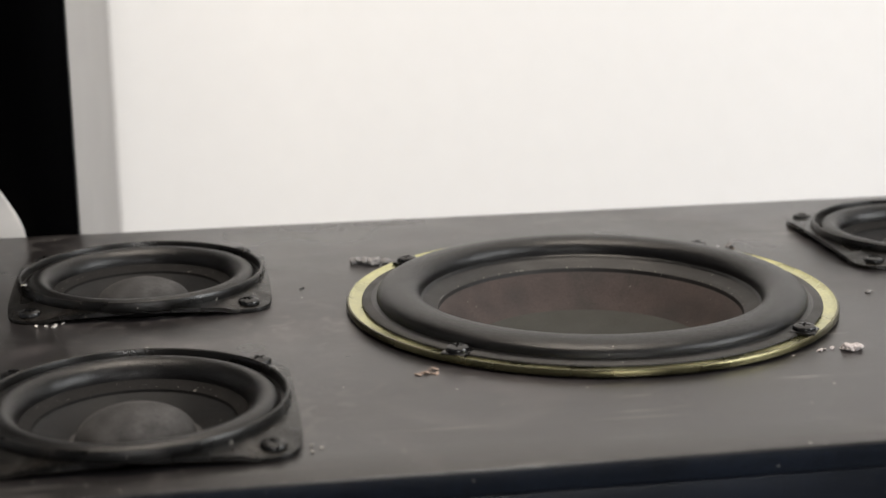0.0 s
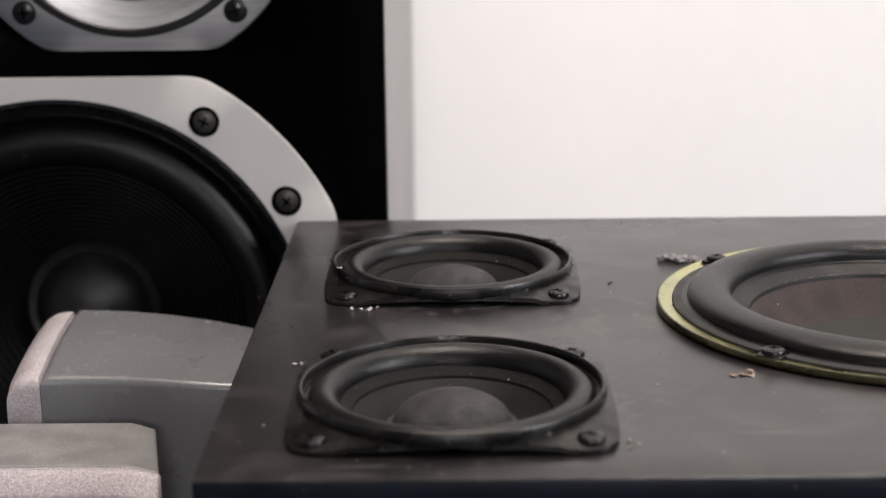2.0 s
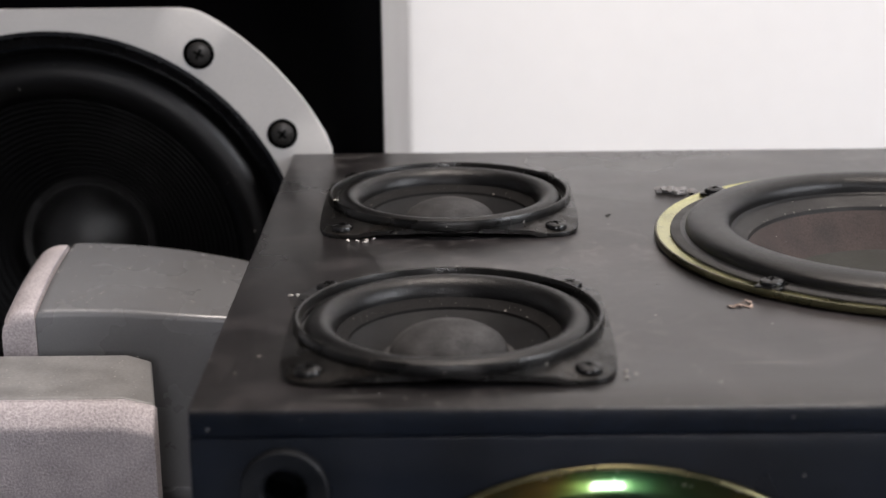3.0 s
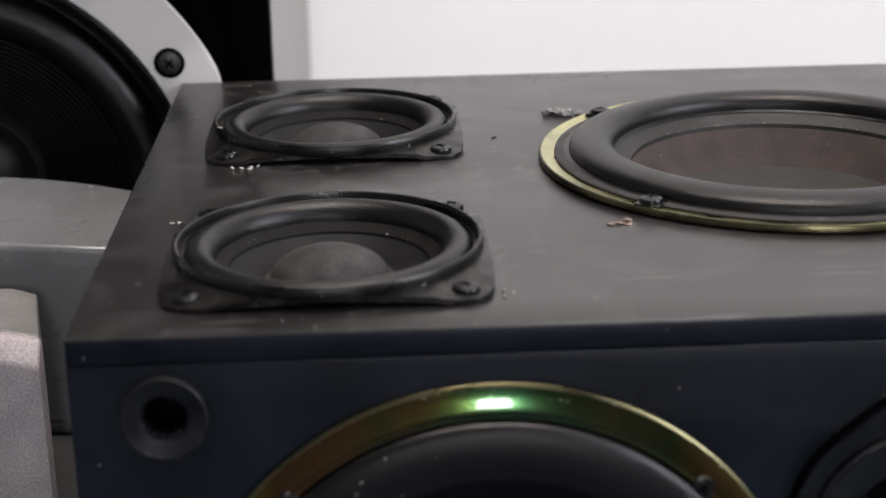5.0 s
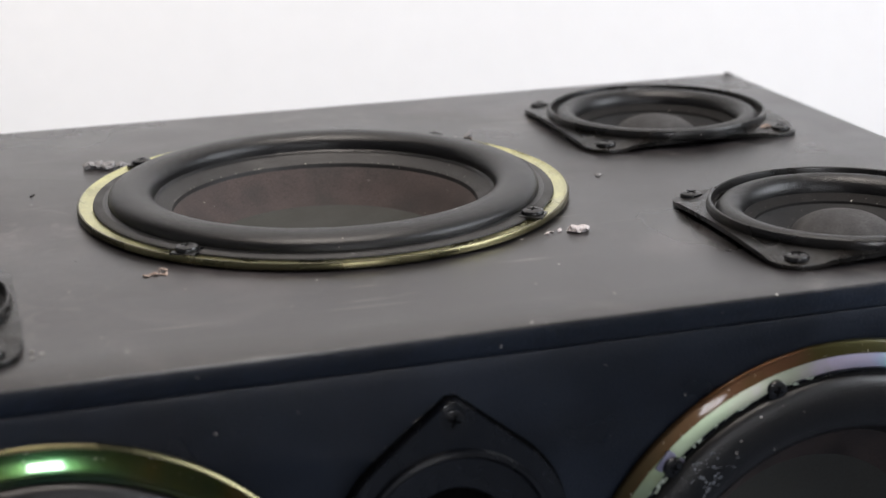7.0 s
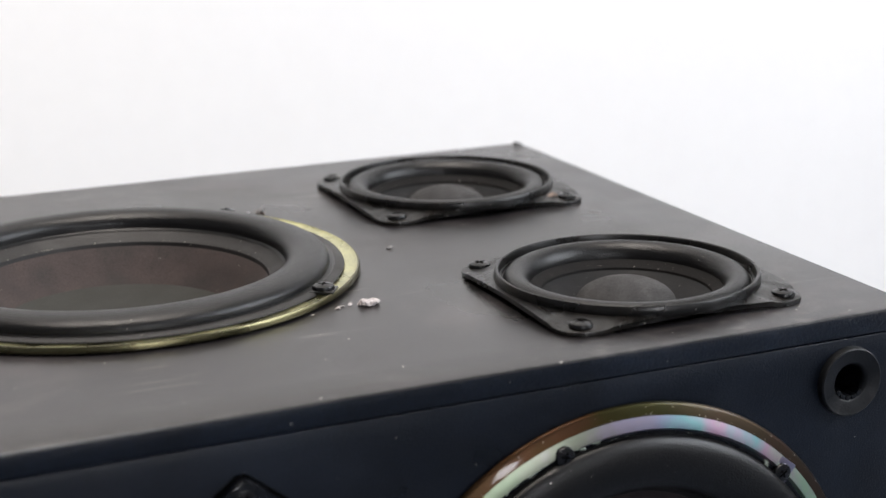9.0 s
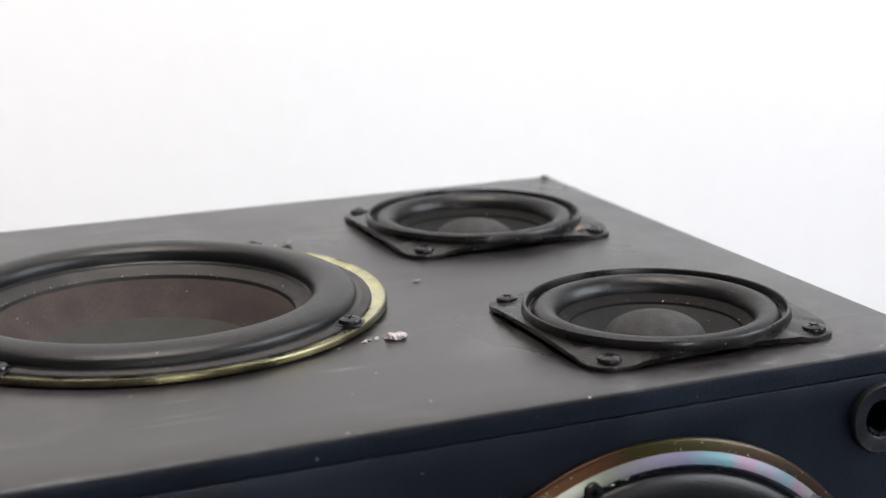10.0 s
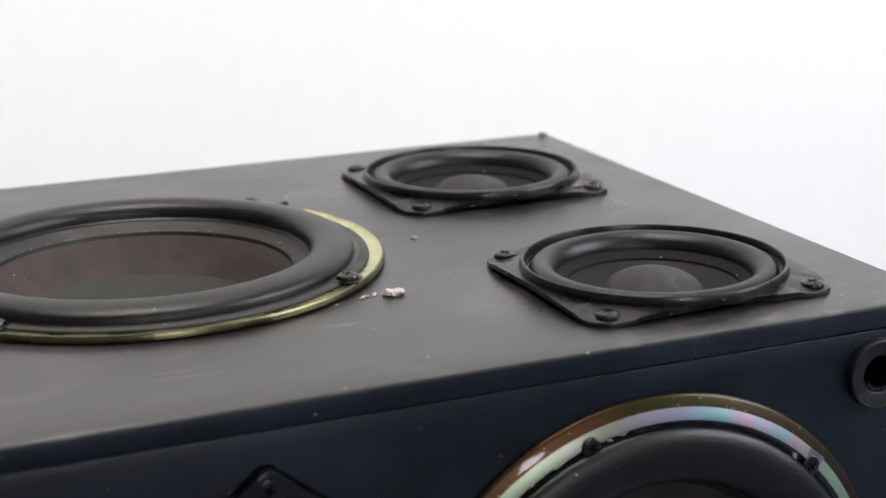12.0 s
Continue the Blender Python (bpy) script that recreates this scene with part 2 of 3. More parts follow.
def lathe(profile, n=96, closed=False, wobble=0.0):
    """Turns (radius, height) pairs round z."""
    bm = bmesh.new()
    rings = []
    for r, z in profile:
        if r < 1e-6:
            rings.append([bm.verts.new((0, 0, z))])
        else:
            rings.append([bm.verts.new((r * math.cos(2 * math.pi * k / n), r * math.sin(2 * math.pi * k / n),
                                        z + wobble * math.sin(3 * 2 * math.pi * k / n + 40 * r))) for k in range(n)])
    pairs = list(zip(rings, rings[1:])) + ([(rings[-1], rings[0])] if closed else [])
    for a, b in pairs:
        for k in range(n):
            j = (k + 1) % n
            if len(a) == 1 and len(b) > 1:
                bm.faces.new((a[0], b[k], b[j]))
            elif len(b) == 1 and len(a) > 1:
                bm.faces.new((a[k], b[0], a[j]))
            elif len(a) > 1:
                bm.faces.new((a[k], b[k], b[j], a[j]))
    return bm


def box(x0, x1, y0, y1, z0, z1, bevel=0.0, seg=2):
    bm = bmesh.new()
    bmesh.ops.create_cube(bm, size=1)
    for v in bm.verts:
        v.co = Vector(((x0 + x1) / 2 + v.co.x * (x1 - x0), (y0 + y1) / 2 + v.co.y * (y1 - y0), (z0 + z1) / 2 + v.co.z * (z1 - z0)))
    if bevel:
        bmesh.ops.bevel(bm, geom=bm.edges[:], offset=bevel, segments=seg, affect="EDGES", profile=0.5)
    return bm


def prism(outline, z0, z1, bevel=0.0, hole=None, seg=2):
    """A plate from a flat outline, with an optional round hole of the same count of points."""
    bm = bmesh.new()
    n = len(outline)
    lo, hi = [bm.verts.new((x, y, z0)) for x, y in outline], [bm.verts.new((x, y, z1)) for x, y in outline]
    for k in range(n):
        j = (k + 1) % n
        bm.faces.new((lo[k], lo[j], hi[j], hi[k]))
    if hole:
        hl, hh = [bm.verts.new((x, y, z0)) for x, y in hole], [bm.verts.new((x, y, z1)) for x, y in hole]
        for k in range(n):
            j = (k + 1) % n
            bm.faces.new((hi[k], hi[j], hh[j], hh[k]))
            bm.faces.new((lo[j], lo[k], hl[k], hl[j]))
            bm.faces.new((hl[j], hl[k], hh[k], hh[j]))
    else:
        bm.faces.new(hi)
        bm.faces.new(lo[::-1])
    if bevel:
        top = set(hi)
        edges = [e for e in bm.edges if e.verts[0] in top and e.verts[1] in top]
        bmesh.ops.bevel(bm, geom=edges, offset=bevel, segments=seg, affect="EDGES", profile=0.5)
    return bm


def polar(fn, n=128):
    """An outline whose radius is fn(angle)."""
    return [(fn(a) * math.cos(a), fn(a) * math.sin(a)) for a in (2 * math.pi * k / n for k in range(n))]


def clipped(r, hx, hy, soften=14.0):
    """A circle cut by a rectangle, with slightly soft corners: radius by angle."""
    def fn(a):
        c, s = abs(math.cos(a)), abs(math.sin(a))
        return ((1 / r) ** (soften * 3) + (c / hx) ** (soften * 3) + (s / hy) ** (soften * 3)) ** (-1 / (soften * 3))
    return fn


def cut(ob, cutters):
    """Takes the cutters out of ob for good."""
    for c in cutters:
        md = ob.modifiers.new("cut", "BOOLEAN")
        md.object, md.operation, md.solver = c, "DIFFERENCE", "EXACT"
    bpy.context.view_layer.update()
    me = bpy.data.meshes.new_from_object(ob.evaluated_get(bpy.context.evaluated_depsgraph_get()))
    ob.modifiers.clear()
    ob.data = me
    for c in cutters:
        bpy.data.objects.remove(c)


def roll(r0, r1, z0, z1, height, n=10):
    """The profile of a half-round surround from radius r0 in to r1."""
    return [((r0 + r1) / 2 + (r0 - r1) / 2 * math.cos(math.pi * k / n), z0 + (z1 - z0) * k / n + height * math.sin(math.pi * k / n)) for k in range(n + 1)]


def screw_mesh():
    bm = lathe([(0.0046, 0.0), (0.0046, 0.0008), (0.0042, 0.0016), (0.0030, 0.0021), (0.0, 0.0022)], 20)
    # cross slot is not cut: nearly flush black blocks paint its shade
    for turn in (0.3, 0.3 + math.pi / 2):
        sl = box(-0.0022, 0.0022, -0.00045, 0.00045, 0.0014, 0.00222)
        sl.transform(Matrix.Rotation(turn, 4, "Z"))
        for f in sl.faces:
            f.material_index = 1
        tmp = bpy.data.meshes.new("tmp")
        sl.to_mesh(tmp)
        sl.free()
        bm.from_mesh(tmp)
        bpy.data.meshes.remove(tmp)
    return bm


first_screw = []


def screw(parent, x, y, z, scale=1.0, name="screw"):
    if not first_screw:
        ob = part(name, screw_mesh(), [SCREW, SLOT_SHADE], parent)
        first_screw.append(ob.data)
    else:
        ob = new(name, first_screw[0])
        ob.parent = parent
    ob.matrix_basis = Matrix.Translation((x, y, z)) @ Matrix.Rotation(x * 91 + y * 57, 4, "Z") @ Matrix.Scale(scale, 4)
    return ob


# ---- room ----
X0, X1, Y0, Y1 = -2.2, 2.4, Y_SOUTH, 0.86
tagged(part("floor", box(X0 - 0.1, X1 + 0.1, Y0 - 0.1, Y1 + 0.1, GROUND - 0.1, GROUND), FLOOR), "plain grey floor under the speakers", "floor", kind="structure")
# ceiling, south, west and east walls are unseen, added dark to lower ambient light
tagged(part("ceiling", box(X0 - 0.1, X1 + 0.1, Y0 - 0.1, Y1 + 0.1, CEIL, CEIL + 0.1), SHADE_WALL), "unseen grey ceiling added to keep the room's bounce light low", "ceiling", kind="structure")
tagged(part("wall_north", box(X0 - 0.1, X1 + 0.1, Y1, Y1 + 0.1, GROUND, CEIL), WALL), "bright white painted wall behind the speakers", "wall", kind="structure")
wall_s = tagged(part("wall_south", box(X0 - 0.1, X1 + 0.1, Y0 - 0.1, Y0, GROUND, CEIL), SHADE_WALL), "unseen grey wall with a window opening, added to dim the room", "wall", kind="structure")
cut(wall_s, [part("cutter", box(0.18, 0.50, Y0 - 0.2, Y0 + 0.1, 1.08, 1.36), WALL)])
tagged(part("wall_west", box(X0 - 0.1, X0, Y0, Y1, GROUND, CEIL), SHADE_WALL), "unseen grey wall added to dim the room", "wall", kind="structure")
wall_e = tagged(part("wall_east", box(X1, X1 + 0.1, Y0, Y1, GROUND, CEIL), SHADE_WALL), "unseen grey wall with a window opening, added to dim the room", "wall", kind="structure")
cut(wall_e, [part("cutter", box(X1 - 0.1, X1 + 0.2, -1.5, -0.3, 0.9, 2.0), WALL)])

# ---- speaker cabinet lying with drivers on its top and front ----
W, D, H = 0.538, 0.345, 0.26
cab = empty("speaker_cabinet", Matrix(), "large dusty black vinyl speaker cabinet lying with drivers in two faces", "speaker")
body = part("body", box(0.0, W, 0.0, D, GROUND, H - 0.0096, 0.0006), VINYL_SHADED, cab)
lid = part("top_panel", box(0.0, W, -0.0004, D, H - 0.0093, H, 0.0012), [VINYL, VINYL_SHADED], cab, "dusty black top panel with scuffs and smudges")

WX, WY = 0.2658, 0.1752
FZ = 0.139
MIDS = [(0.0795, 0.2365), (0.0797, 0.0677), (0.4495, 0.2492), (0.4490, 0.0687)]
FRONTS = [(0.131, FZ), (0.4095, FZ - 0.0012)]
SOCKETS = (0.029, 0.507)


def drill(r, depth, m):
    ob = part("cutter", lathe([(0, -depth), (r, -depth), (r, 0.02), (0, 0.02)], 64), VINYL)
    ob.matrix_basis = m
    return ob


def up(x, y, z=H, turn=0.0):
    return Matrix.Translation((x, y, z)) @ Matrix.Rotation(turn, 4, "Z")


def out(x, z, y=0.0):
    return Matrix.Translation((x, y, z)) @ Matrix.Rotation(radians(90), 4, "X")


tops = [(0.091, WX, WY)] + [(0.0475, x, y) for x, y in MIDS]
cut(lid, [drill(r, 0.05, up(x, y)) for r, x, y in tops])
cut(body, [drill(r, 0.07, up(x, y)) for r, x, y in tops] + [drill(0.091, 0.03, out(x, z)) for x, z in FRONTS]
    + [drill(0.028, 0.015, out(0.266, 0.187)), *[drill(0.0066, 0.03, out(x, 0.2335)) for x in SOCKETS]])
# the lid's upright faces take the vinyl with shade painted in
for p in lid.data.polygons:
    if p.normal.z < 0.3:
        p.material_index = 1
for ob in (body, lid):
    ob.data.shade_smooth()
    ob.data.set_sharp_from_angle(angle=radians(30))


def woofer(m, label, ring, rim, band, gasket_mat, cone_mat, cap_mat, rim_width=0.0012, rounded=False):
    R = 0.1022
    if rounded:
        steel = [(R - 0.0008, 0.0002), (R, 0.0006), (R, 0.0014), (R - 0.0004, 0.0020), (R - 0.0012, 0.0024), (R - 0.0026, 0.0031), (R - 0.0044, 0.0039), (R - 0.0062, 0.0046), (R - 0.0076, 0.00515), (R - 0.0088, 0.0055), (band, 0.0056), (band - 0.0008, 0.0044), (band - 0.004, 0.0030), (band - 0.004, 0.0010), (R - 0.004, 0.0002)]
    else:
        steel = [(R - 0.0006, 0.0008), (R, 0.0012), (R, 0.0029), (R - 0.0004, 0.0035), (R - 0.0010, 0.0036), (R - 0.0016, 0.0030), (R - 0.0024, 0.0026), (band - 0.004, 0.0024), (band - 0.004, 0.0008), (R - 0.004, 0.0002)]
    w = part("woofer", lathe(steel, 160, True),
             [ring, rim], cab, label, m)
    for p in w.data.polygons:
        if math.hypot(p.center.x, p.center.y) > R - rim_width:
            p.material_index = 1
    lift, at = (0.0006, 0.0925) if rounded else (0.0, 0.0962)
    part("gasket", lathe([(band, 0.0028 + lift), (band - 0.0002, 0.0034 + lift * 0.95), (band - 0.0010, 0.0038 + lift * 0.9), (0.0912, 0.0038 + lift * 0.5), (0.0890, 0.0030 if rounded else 0.0040), (0.0865, 0.0030)], 128), gasket_mat, w)
    tube = []
    for k in range(19):
        a = math.pi * (1.0 - k / 18.0)
        r = 0.0786 - (0.0122 if a > math.pi / 2 else 0.0092) * math.cos(a) if rounded else 0.0792 - (0.0104 if a > math.pi / 2 else 0.0080) * math.cos(a)
        low = 0.0040 if a > math.pi / 2 else 0.0024
        tube.append((r, low + (0.0096 - low) * math.sin(a) ** 0.75))
    if rounded:
        edge = [(0.0698, 0.0028), (0.0686, 0.0012), (0.0662, -0.0030), (0.0655, -0.0048)]
    else:
        edge = [(0.0718, 0.0026), (0.0706, 0.0012), (0.0662, -0.0010), (0.0646, -0.0018), (0.0640, -0.0022), (0.0637, -0.0040)]
    part("surround", lathe([(0.0918, 0.0039)] + tube + [(tube[-1][0] - 0.0008, 0.0016)], 128), RUBBER, w)
    part("cone_edge", lathe(edge, 128), GASKET, w)
    part("cone", lathe([(edge[-1][0] + 0.0006, edge[-1][1] + 0.0004), (edge[-1][0] - 0.0007, edge[-1][1] - 0.0004), (0.0580, -0.0115), (0.0520, -0.0165), (0.0495, -0.0185)], 128), cone_mat, w)
    part("dust_cap", lathe([(0.0500, -0.0181), (0.0450, -0.0194), (0.030, -0.0218), (0.015, -0.0230), (0, -0.0234)], 96), cap_mat, w)
    for k in range(4):
        a = radians(45 + 90 * k)
        half = 0.0036 if rounded else 0.0050
        tab = box(-half, half, -half, half, 0.0028, 0.0042 + lift * 0.8, 0.0005)
        part("screw_washer", tab, SCREW, w, "", Matrix.Translation((at * math.cos(a), at * math.sin(a), 0)) @ Matrix.Rotation(a + 0.2, 4, "Z"))
        screw(w, at * math.cos(a), at * math.sin(a), 0.0041 + lift * 0.9, 0.85 if rounded else 1.0)
    return w


woofer(up(WX, WY), "eight-inch woofer with a yellow zinc rim and thick rubber surround", ZINC, ZINC_OLIVE, 0.0958, GASKET, PAPER, CAP_GREY)
woofer(out(*FRONTS[0]), "front woofer with a green-gold zinc rim", GREEN, ZINC_OLIVE, 0.0918, GASKET, PAPER_BLACK, CAP_GREY, 0.0010, True)
fr = woofer(out(*FRONTS[1]), "front woofer with a rainbow zinc rim and torn gasket", RAINBOW, COPPER, 0.0934, PLASTIC, PAPER, CAP_GREY, 0.0042, True)


# bent metal tabs and dried glue where the right gasket has torn
for k in range(4):
    a = radians(45 + 90 * k)
    part("metal_tab", box(-0.0062, 0.0034, -0.0040, 0.0040, 0.0044, 0.0051, 0.0003), RAINBOW, fr, "", Matrix.Translation((0.0945 * math.cos(a), 0.0945 * math.sin(a), 0)) @ Matrix.Rotation(a + 0.12, 4, "Z"))
screw(fr, 0.0925 * math.cos(radians(107)), 0.0925 * math.sin(radians(107)), 0.0046, 0.85)


torn = bmesh.new()
rt = random.Random(70)


def shred(aa, rr, z, long_, wide, tall):
    """A ragged flat bit that lies along the ring at the angle aa."""
    got = bmesh.ops.create_icosphere(torn, subdivisions=1, radius=1.0)["verts"]
    spin = Matrix.Rotation(aa + math.pi / 2 + rt.gauss(0, 0.35), 3, "Z")
    for v in got:
        k = rt.uniform(0.55, 1.25)
        v.co = spin @ Vector((v.co.x * long_ * k, v.co.y * wide * k, v.co.z * tall)) + Vector((rr * math.cos(aa), rr * math.sin(aa), z))


for _ in range(46):
    shred(radians(rt.uniform(98, 168)), 0.0928 + rt.gauss(0, 0.0006), 0.0045, rt.uniform(0.0008, 0.0026), rt.uniform(0.0003, 0.0007), 0.0003)
for at, count in ((133, 9), (142, 7), (152, 8), (52, 4)):
    for _ in range(count):
        shred(radians(at + rt.gauss(0, 2.5)), 0.0912 + rt.gauss(0, 0.0016), 0.0044, rt.uniform(0.0008, 0.0024), rt.uniform(0.0006, 0.0014), 0.0004)
tagged(part("torn_gasket", torn, GASKET_PALE, fr, "shreds of torn pale gasket"), kind="stuff")
torn = bmesh.new()
for _ in range(60):
    aa, rr = radians(131 + rt.gauss(0, 3.2)), rt.uniform(0.0765, 0.0890)
    side = (0.0786 - rr) / (0.0092 if rr < 0.0786 else 0.0122)
    low = 0.0024 if rr < 0.0786 else 0.0040
    size = rt.uniform(0.0002, 0.0009)
    shred(aa, rr, low + (0.0096 - low) * max(0.0, 1 - side * side) ** 0.375, size, size * 0.6, 0.00015)
tagged(part("glue_smear", torn, SMEAR, fr, "dried grey glue smeared over the surround"), kind="stuff")


def mid(m, label):
    """A driver on a pressed plate whose sides lift off the panel between its screwed corners."""
    n = 160
    flat = clipped(0.0708, 0.0548, 0.0514, 7)
    bm = prism(polar(flat, n), 0.0010, 0.0028, 0.0005, [(0.0500 * math.cos(2 * math.pi * k / n), 0.0500 * math.sin(2 * math.pi * k / n)) for k in range(n)])
    for v in bm.verts:
        r = math.hypot(v.co.x, v.co.y)
        lift = 0.0016 * max(0.0, 1 - (min(abs(v.co.x), abs(v.co.y)) / 0.042) ** 2)
        v.co.z += (lift if r > 0.0515 else 0.0022) - (0.0007 if lift < 0.0004 else 0.0)
    q = part("midrange_driver", bm, BLACK_STEEL, cab, label, m)
    part("rim", lathe([(0.0495, 0.0032), (0.0524, 0.0034), (0.0532, 0.0040), (0.0534, 0.0050), (0.0531, 0.0072), (0.0527, 0.0080), (0.0521, 0.0082), (0.0515, 0.0079), (0.0512, 0.0070), (0.0509, 0.0044), (0.0490, 0.0036)], 144), BLACK_STEEL, q, "worn black steel rim")
    part("surround", lathe([(0.0508, 0.0030), (0.0499, 0.0030)] + roll(0.0496, 0.0388, 0.0030, 0.0004, 0.0056, 18) + [(0.0380, -0.0004)], 144), RUBBER, q)
    part("cone_edge", lathe([(0.0390, 0.0008), (0.0378, -0.0003), (0.0352, -0.0015), (0.0347, -0.0019), (0.0345, -0.0032)], 112), ANNULUS, q)
    part("cone", lathe([(0.0349, -0.0027), (0.0338, -0.0034), (0.0250, -0.0068), (0.0165, -0.0098)], 112), PAPER_BLACK, q)
    part("dust_cap", lathe([(0.0236, -0.0076), (0.0212, -0.0074)] + [(0.0206 * math.cos(math.pi / 2 * k / 10), -0.0070 + 0.0108 * math.sin(math.pi / 2 * k / 10)) for k in range(11)], 72), CAP_DUSTY, q)
    for sx in (-1, 1):
        for sy in (-1, 1):
            screw(q, 0.0445 * sx, 0.0440 * sy, 0.0026)
    return q


for x, y in MIDS:
    mid(up(x, y), "small black midrange driver with rubber surround and domed cap")


# ---- tweeter ----
def tweeter_outline(a):
    reach, r = 0.0525, 0.0405
    open_ = math.degrees(math.acos(r / reach))
    best = r
    for at in (90, 210, 330):
        d = abs((math.degrees(a) - at + 180) % 360 - 180)
        if d < open_:
            best = max(best, min(r / math.cos(radians(d - open_)), reach - 0.0015))
    return best


tw = part("tweeter", prism(polar(tweeter_outline, 192), 0.0002, 0.0046, 0.0012, [(0.0315 * math.cos(2 * math.pi * k / 192), 0.0315 * math.sin(2 * math.pi * k / 192)) for k in range(192)]),
          PLASTIC, cab, "black plastic dome tweeter with a pointed faceplate", out(0.266, 0.187))
# black sheet on the panel paints the shadow line round the faceplate
part("outline_shade", prism(polar(lambda a: tweeter_outline(a) + 0.0011, 192), 0.00005, 0.0004), SLOT_SHADE, tw)
part("ring", lathe([(0.0345, 0.0042), (0.0340, 0.0062), (0.0325, 0.0066), (0.0312, 0.0046), (0.0300, 0.0040), (0.0200, 0.0030), (0.0190, 0.0014), (0.0180, -0.004)], 96), PLASTIC, tw)
part("dome", lathe([(0.0185, -0.0045)] + [(0.0140 * math.cos(math.pi / 2 * k / 10), -0.0035 + 0.0080 * math.sin(math.pi / 2 * k / 10)) for k in range(11)], 64), DOME, tw)
for k in range(3):
    arm = box(0.004, 0.0192, -0.0006, 0.0006, 0.0022, 0.0056, 0.0003)
    arm.transform(Matrix.Rotation(radians(30 + 120 * k), 4, "Z"))
    part("guard_arm", arm, PLASTIC, tw)
for at in (90, 210, 330):
    screw(tw, 0.0445 * math.cos(radians(at)), 0.0445 * math.sin(radians(at)), 0.0028, 1.0)

# grille sockets in the front corners
for x in SOCKETS:
    g = part("grille_socket", lathe([(0.0066, -0.024), (0.0066, 0.0008), (0.0074, 0.0022), (0.0082, 0.0026), (0.0120, 0.0030), (0.0131, 0.0034), (0.0136, 0.0030), (0.0138, 0.0012), (0.0138, 0.0002)], 64), SOCKET, cab, "", out(x, 0.2335))
    for k in range(5):
        a = radians(215 + 24 * k)
        cl = box(-0.0009, 0.0009, -0.0012, 0.0012, -0.003, 0.0026, 0.0004)
        cl.transform(Matrix.Translation((0.0064 * math.cos(a), 0.0064 * math.sin(a), 0)) @ Matrix.Rotation(a, 4, "Z"))
        part("claw", cl, PLASTIC, g)

# ---- floor-standing speaker ----
TY, TX, TZ = 0.362, -0.121, 0.1975
TR = 0.046
tower = empty("floor_standing_speaker", Matrix.Translation((TX, TY, 0)), "tall floor-standing speaker with black baffle and grey sides", "speaker")


def tout(x, z, y=0.0):
    return Matrix.Translation((x - TX, y, z)) @ Matrix.Rotation(radians(90), 4, "X")


tb = part("body", box(-0.167, 0.167, 0.004, 0.488, GROUND, 0.95, 0.0015), SIDE, tower, "pale grey cabinet sides")
baf = part("baffle", box(-0.1668, 0.1668, -0.012, 0.0035, GROUND + 0.002, 0.948, 0.0012), BAFFLE, tower, "plain black front baffle")
tc = [(TX, TZ, 0.126), (-0.0795, 0.4250, 0.064)]


def tdrill(x, z, r):
    ob = part("cutter", lathe([(0, -0.09), (r, -0.09), (r, 0.03), (0, 0.03)], 64), BAFFLE)
    ob.matrix_basis = Matrix.Translation((TX, TY, 0)) @ tout(x, z)
    return ob


bpy.context.view_layer.update()
cut(baf, [tdrill(x, z, r) for x, z, r in tc])
cut(tb, [tdrill(x, z, r) for x, z, r in tc])
plate = part("woofer", prism(polar(clipped(0.1555, 0.1415, 0.1368, 36), 192), 0.0005, 0.0045, 0.0016, [(0.1255 * math.cos(2 * math.pi * k / 192), 0.1255 * math.sin(2 * math.pi * k / 192)) for k in range(192)]),
             SILVER, tower, "large black woofer in a silver trim plate", tout(TX, TZ, -0.012))
part("inner_rim", lathe([(0.1262, 0.0050), (0.1240, 0.0052), (0.1228, 0.0040), (0.1222, 0.0010), (0.1180, -0.0010), (0.1170, -0.0005)], 128), PLASTIC, plate)
part("surround", lathe([(0.1190, -0.0020), (0.1150, -0.0060)] + roll(0.1130, 0.0900, -0.0070, -0.0100, 0.0105, 16) + [(0.0890, -0.012)], 128), RUBBER, plate)
ribs = [(0.0905, -0.0112)]
for k in range(18):
    r = 0.0880 - 0.0031 * k
    z = -0.0135 - 0.0026 * k
    ribs += [(r, z), (r - 0.0009, z + 0.0002), (r - 0.0020, z - 0.0014)]
part("cone", lathe(ribs + [(0.030, -0.060)], 128), TOWER_CONE, plate, "black ribbed cone")
part("dust_cap", lathe([(0.0370, -0.0560), (0.0325, -0.0575)] + [(0.0320 * math.cos(math.pi / 2 * k / 10), -0.0575 + 0.024 * math.sin(math.pi / 2 * k / 10)) for k in range(11)], 64), TOWER_CAP, plate)
for k in range(8):
    a = radians(32.1 + 90 * (k // 2) + (24.3 if k % 2 else 0.0))
    # black disc on the plate paints the shade of the screw hole
    part("well_shade", lathe([(0.0078, 0.0047), (0.0072, 0.0049), (0.0069, 0.0045), (0, 0.00455)], 28), SLOT_SHADE, plate, "", Matrix.Translation((0.1368 * math.cos(a), 0.1368 * math.sin(a), 0)))
    head = screw(plate, 0.1368 * math.cos(a), 0.1368 * math.sin(a), 0.0034, 1.3)
    head.material_slots[0].link, head.material_slots[0].material = "OBJECT", GREY_SCREW
mp_ = part("midrange_driver", prism(polar(clipped(0.0882, 0.0850, 0.0773, 36), 160), 0.0005, 0.0045, 0.0014, [(0.0705 * math.cos(2 * math.pi * k / 160), 0.0705 * math.sin(2 * math.pi * k / 160)) for k in range(160)]),
           BRUSHED, tower, "midrange driver in a brushed aluminium trim plate", tout(-0.0795, 0.4250, -0.012))
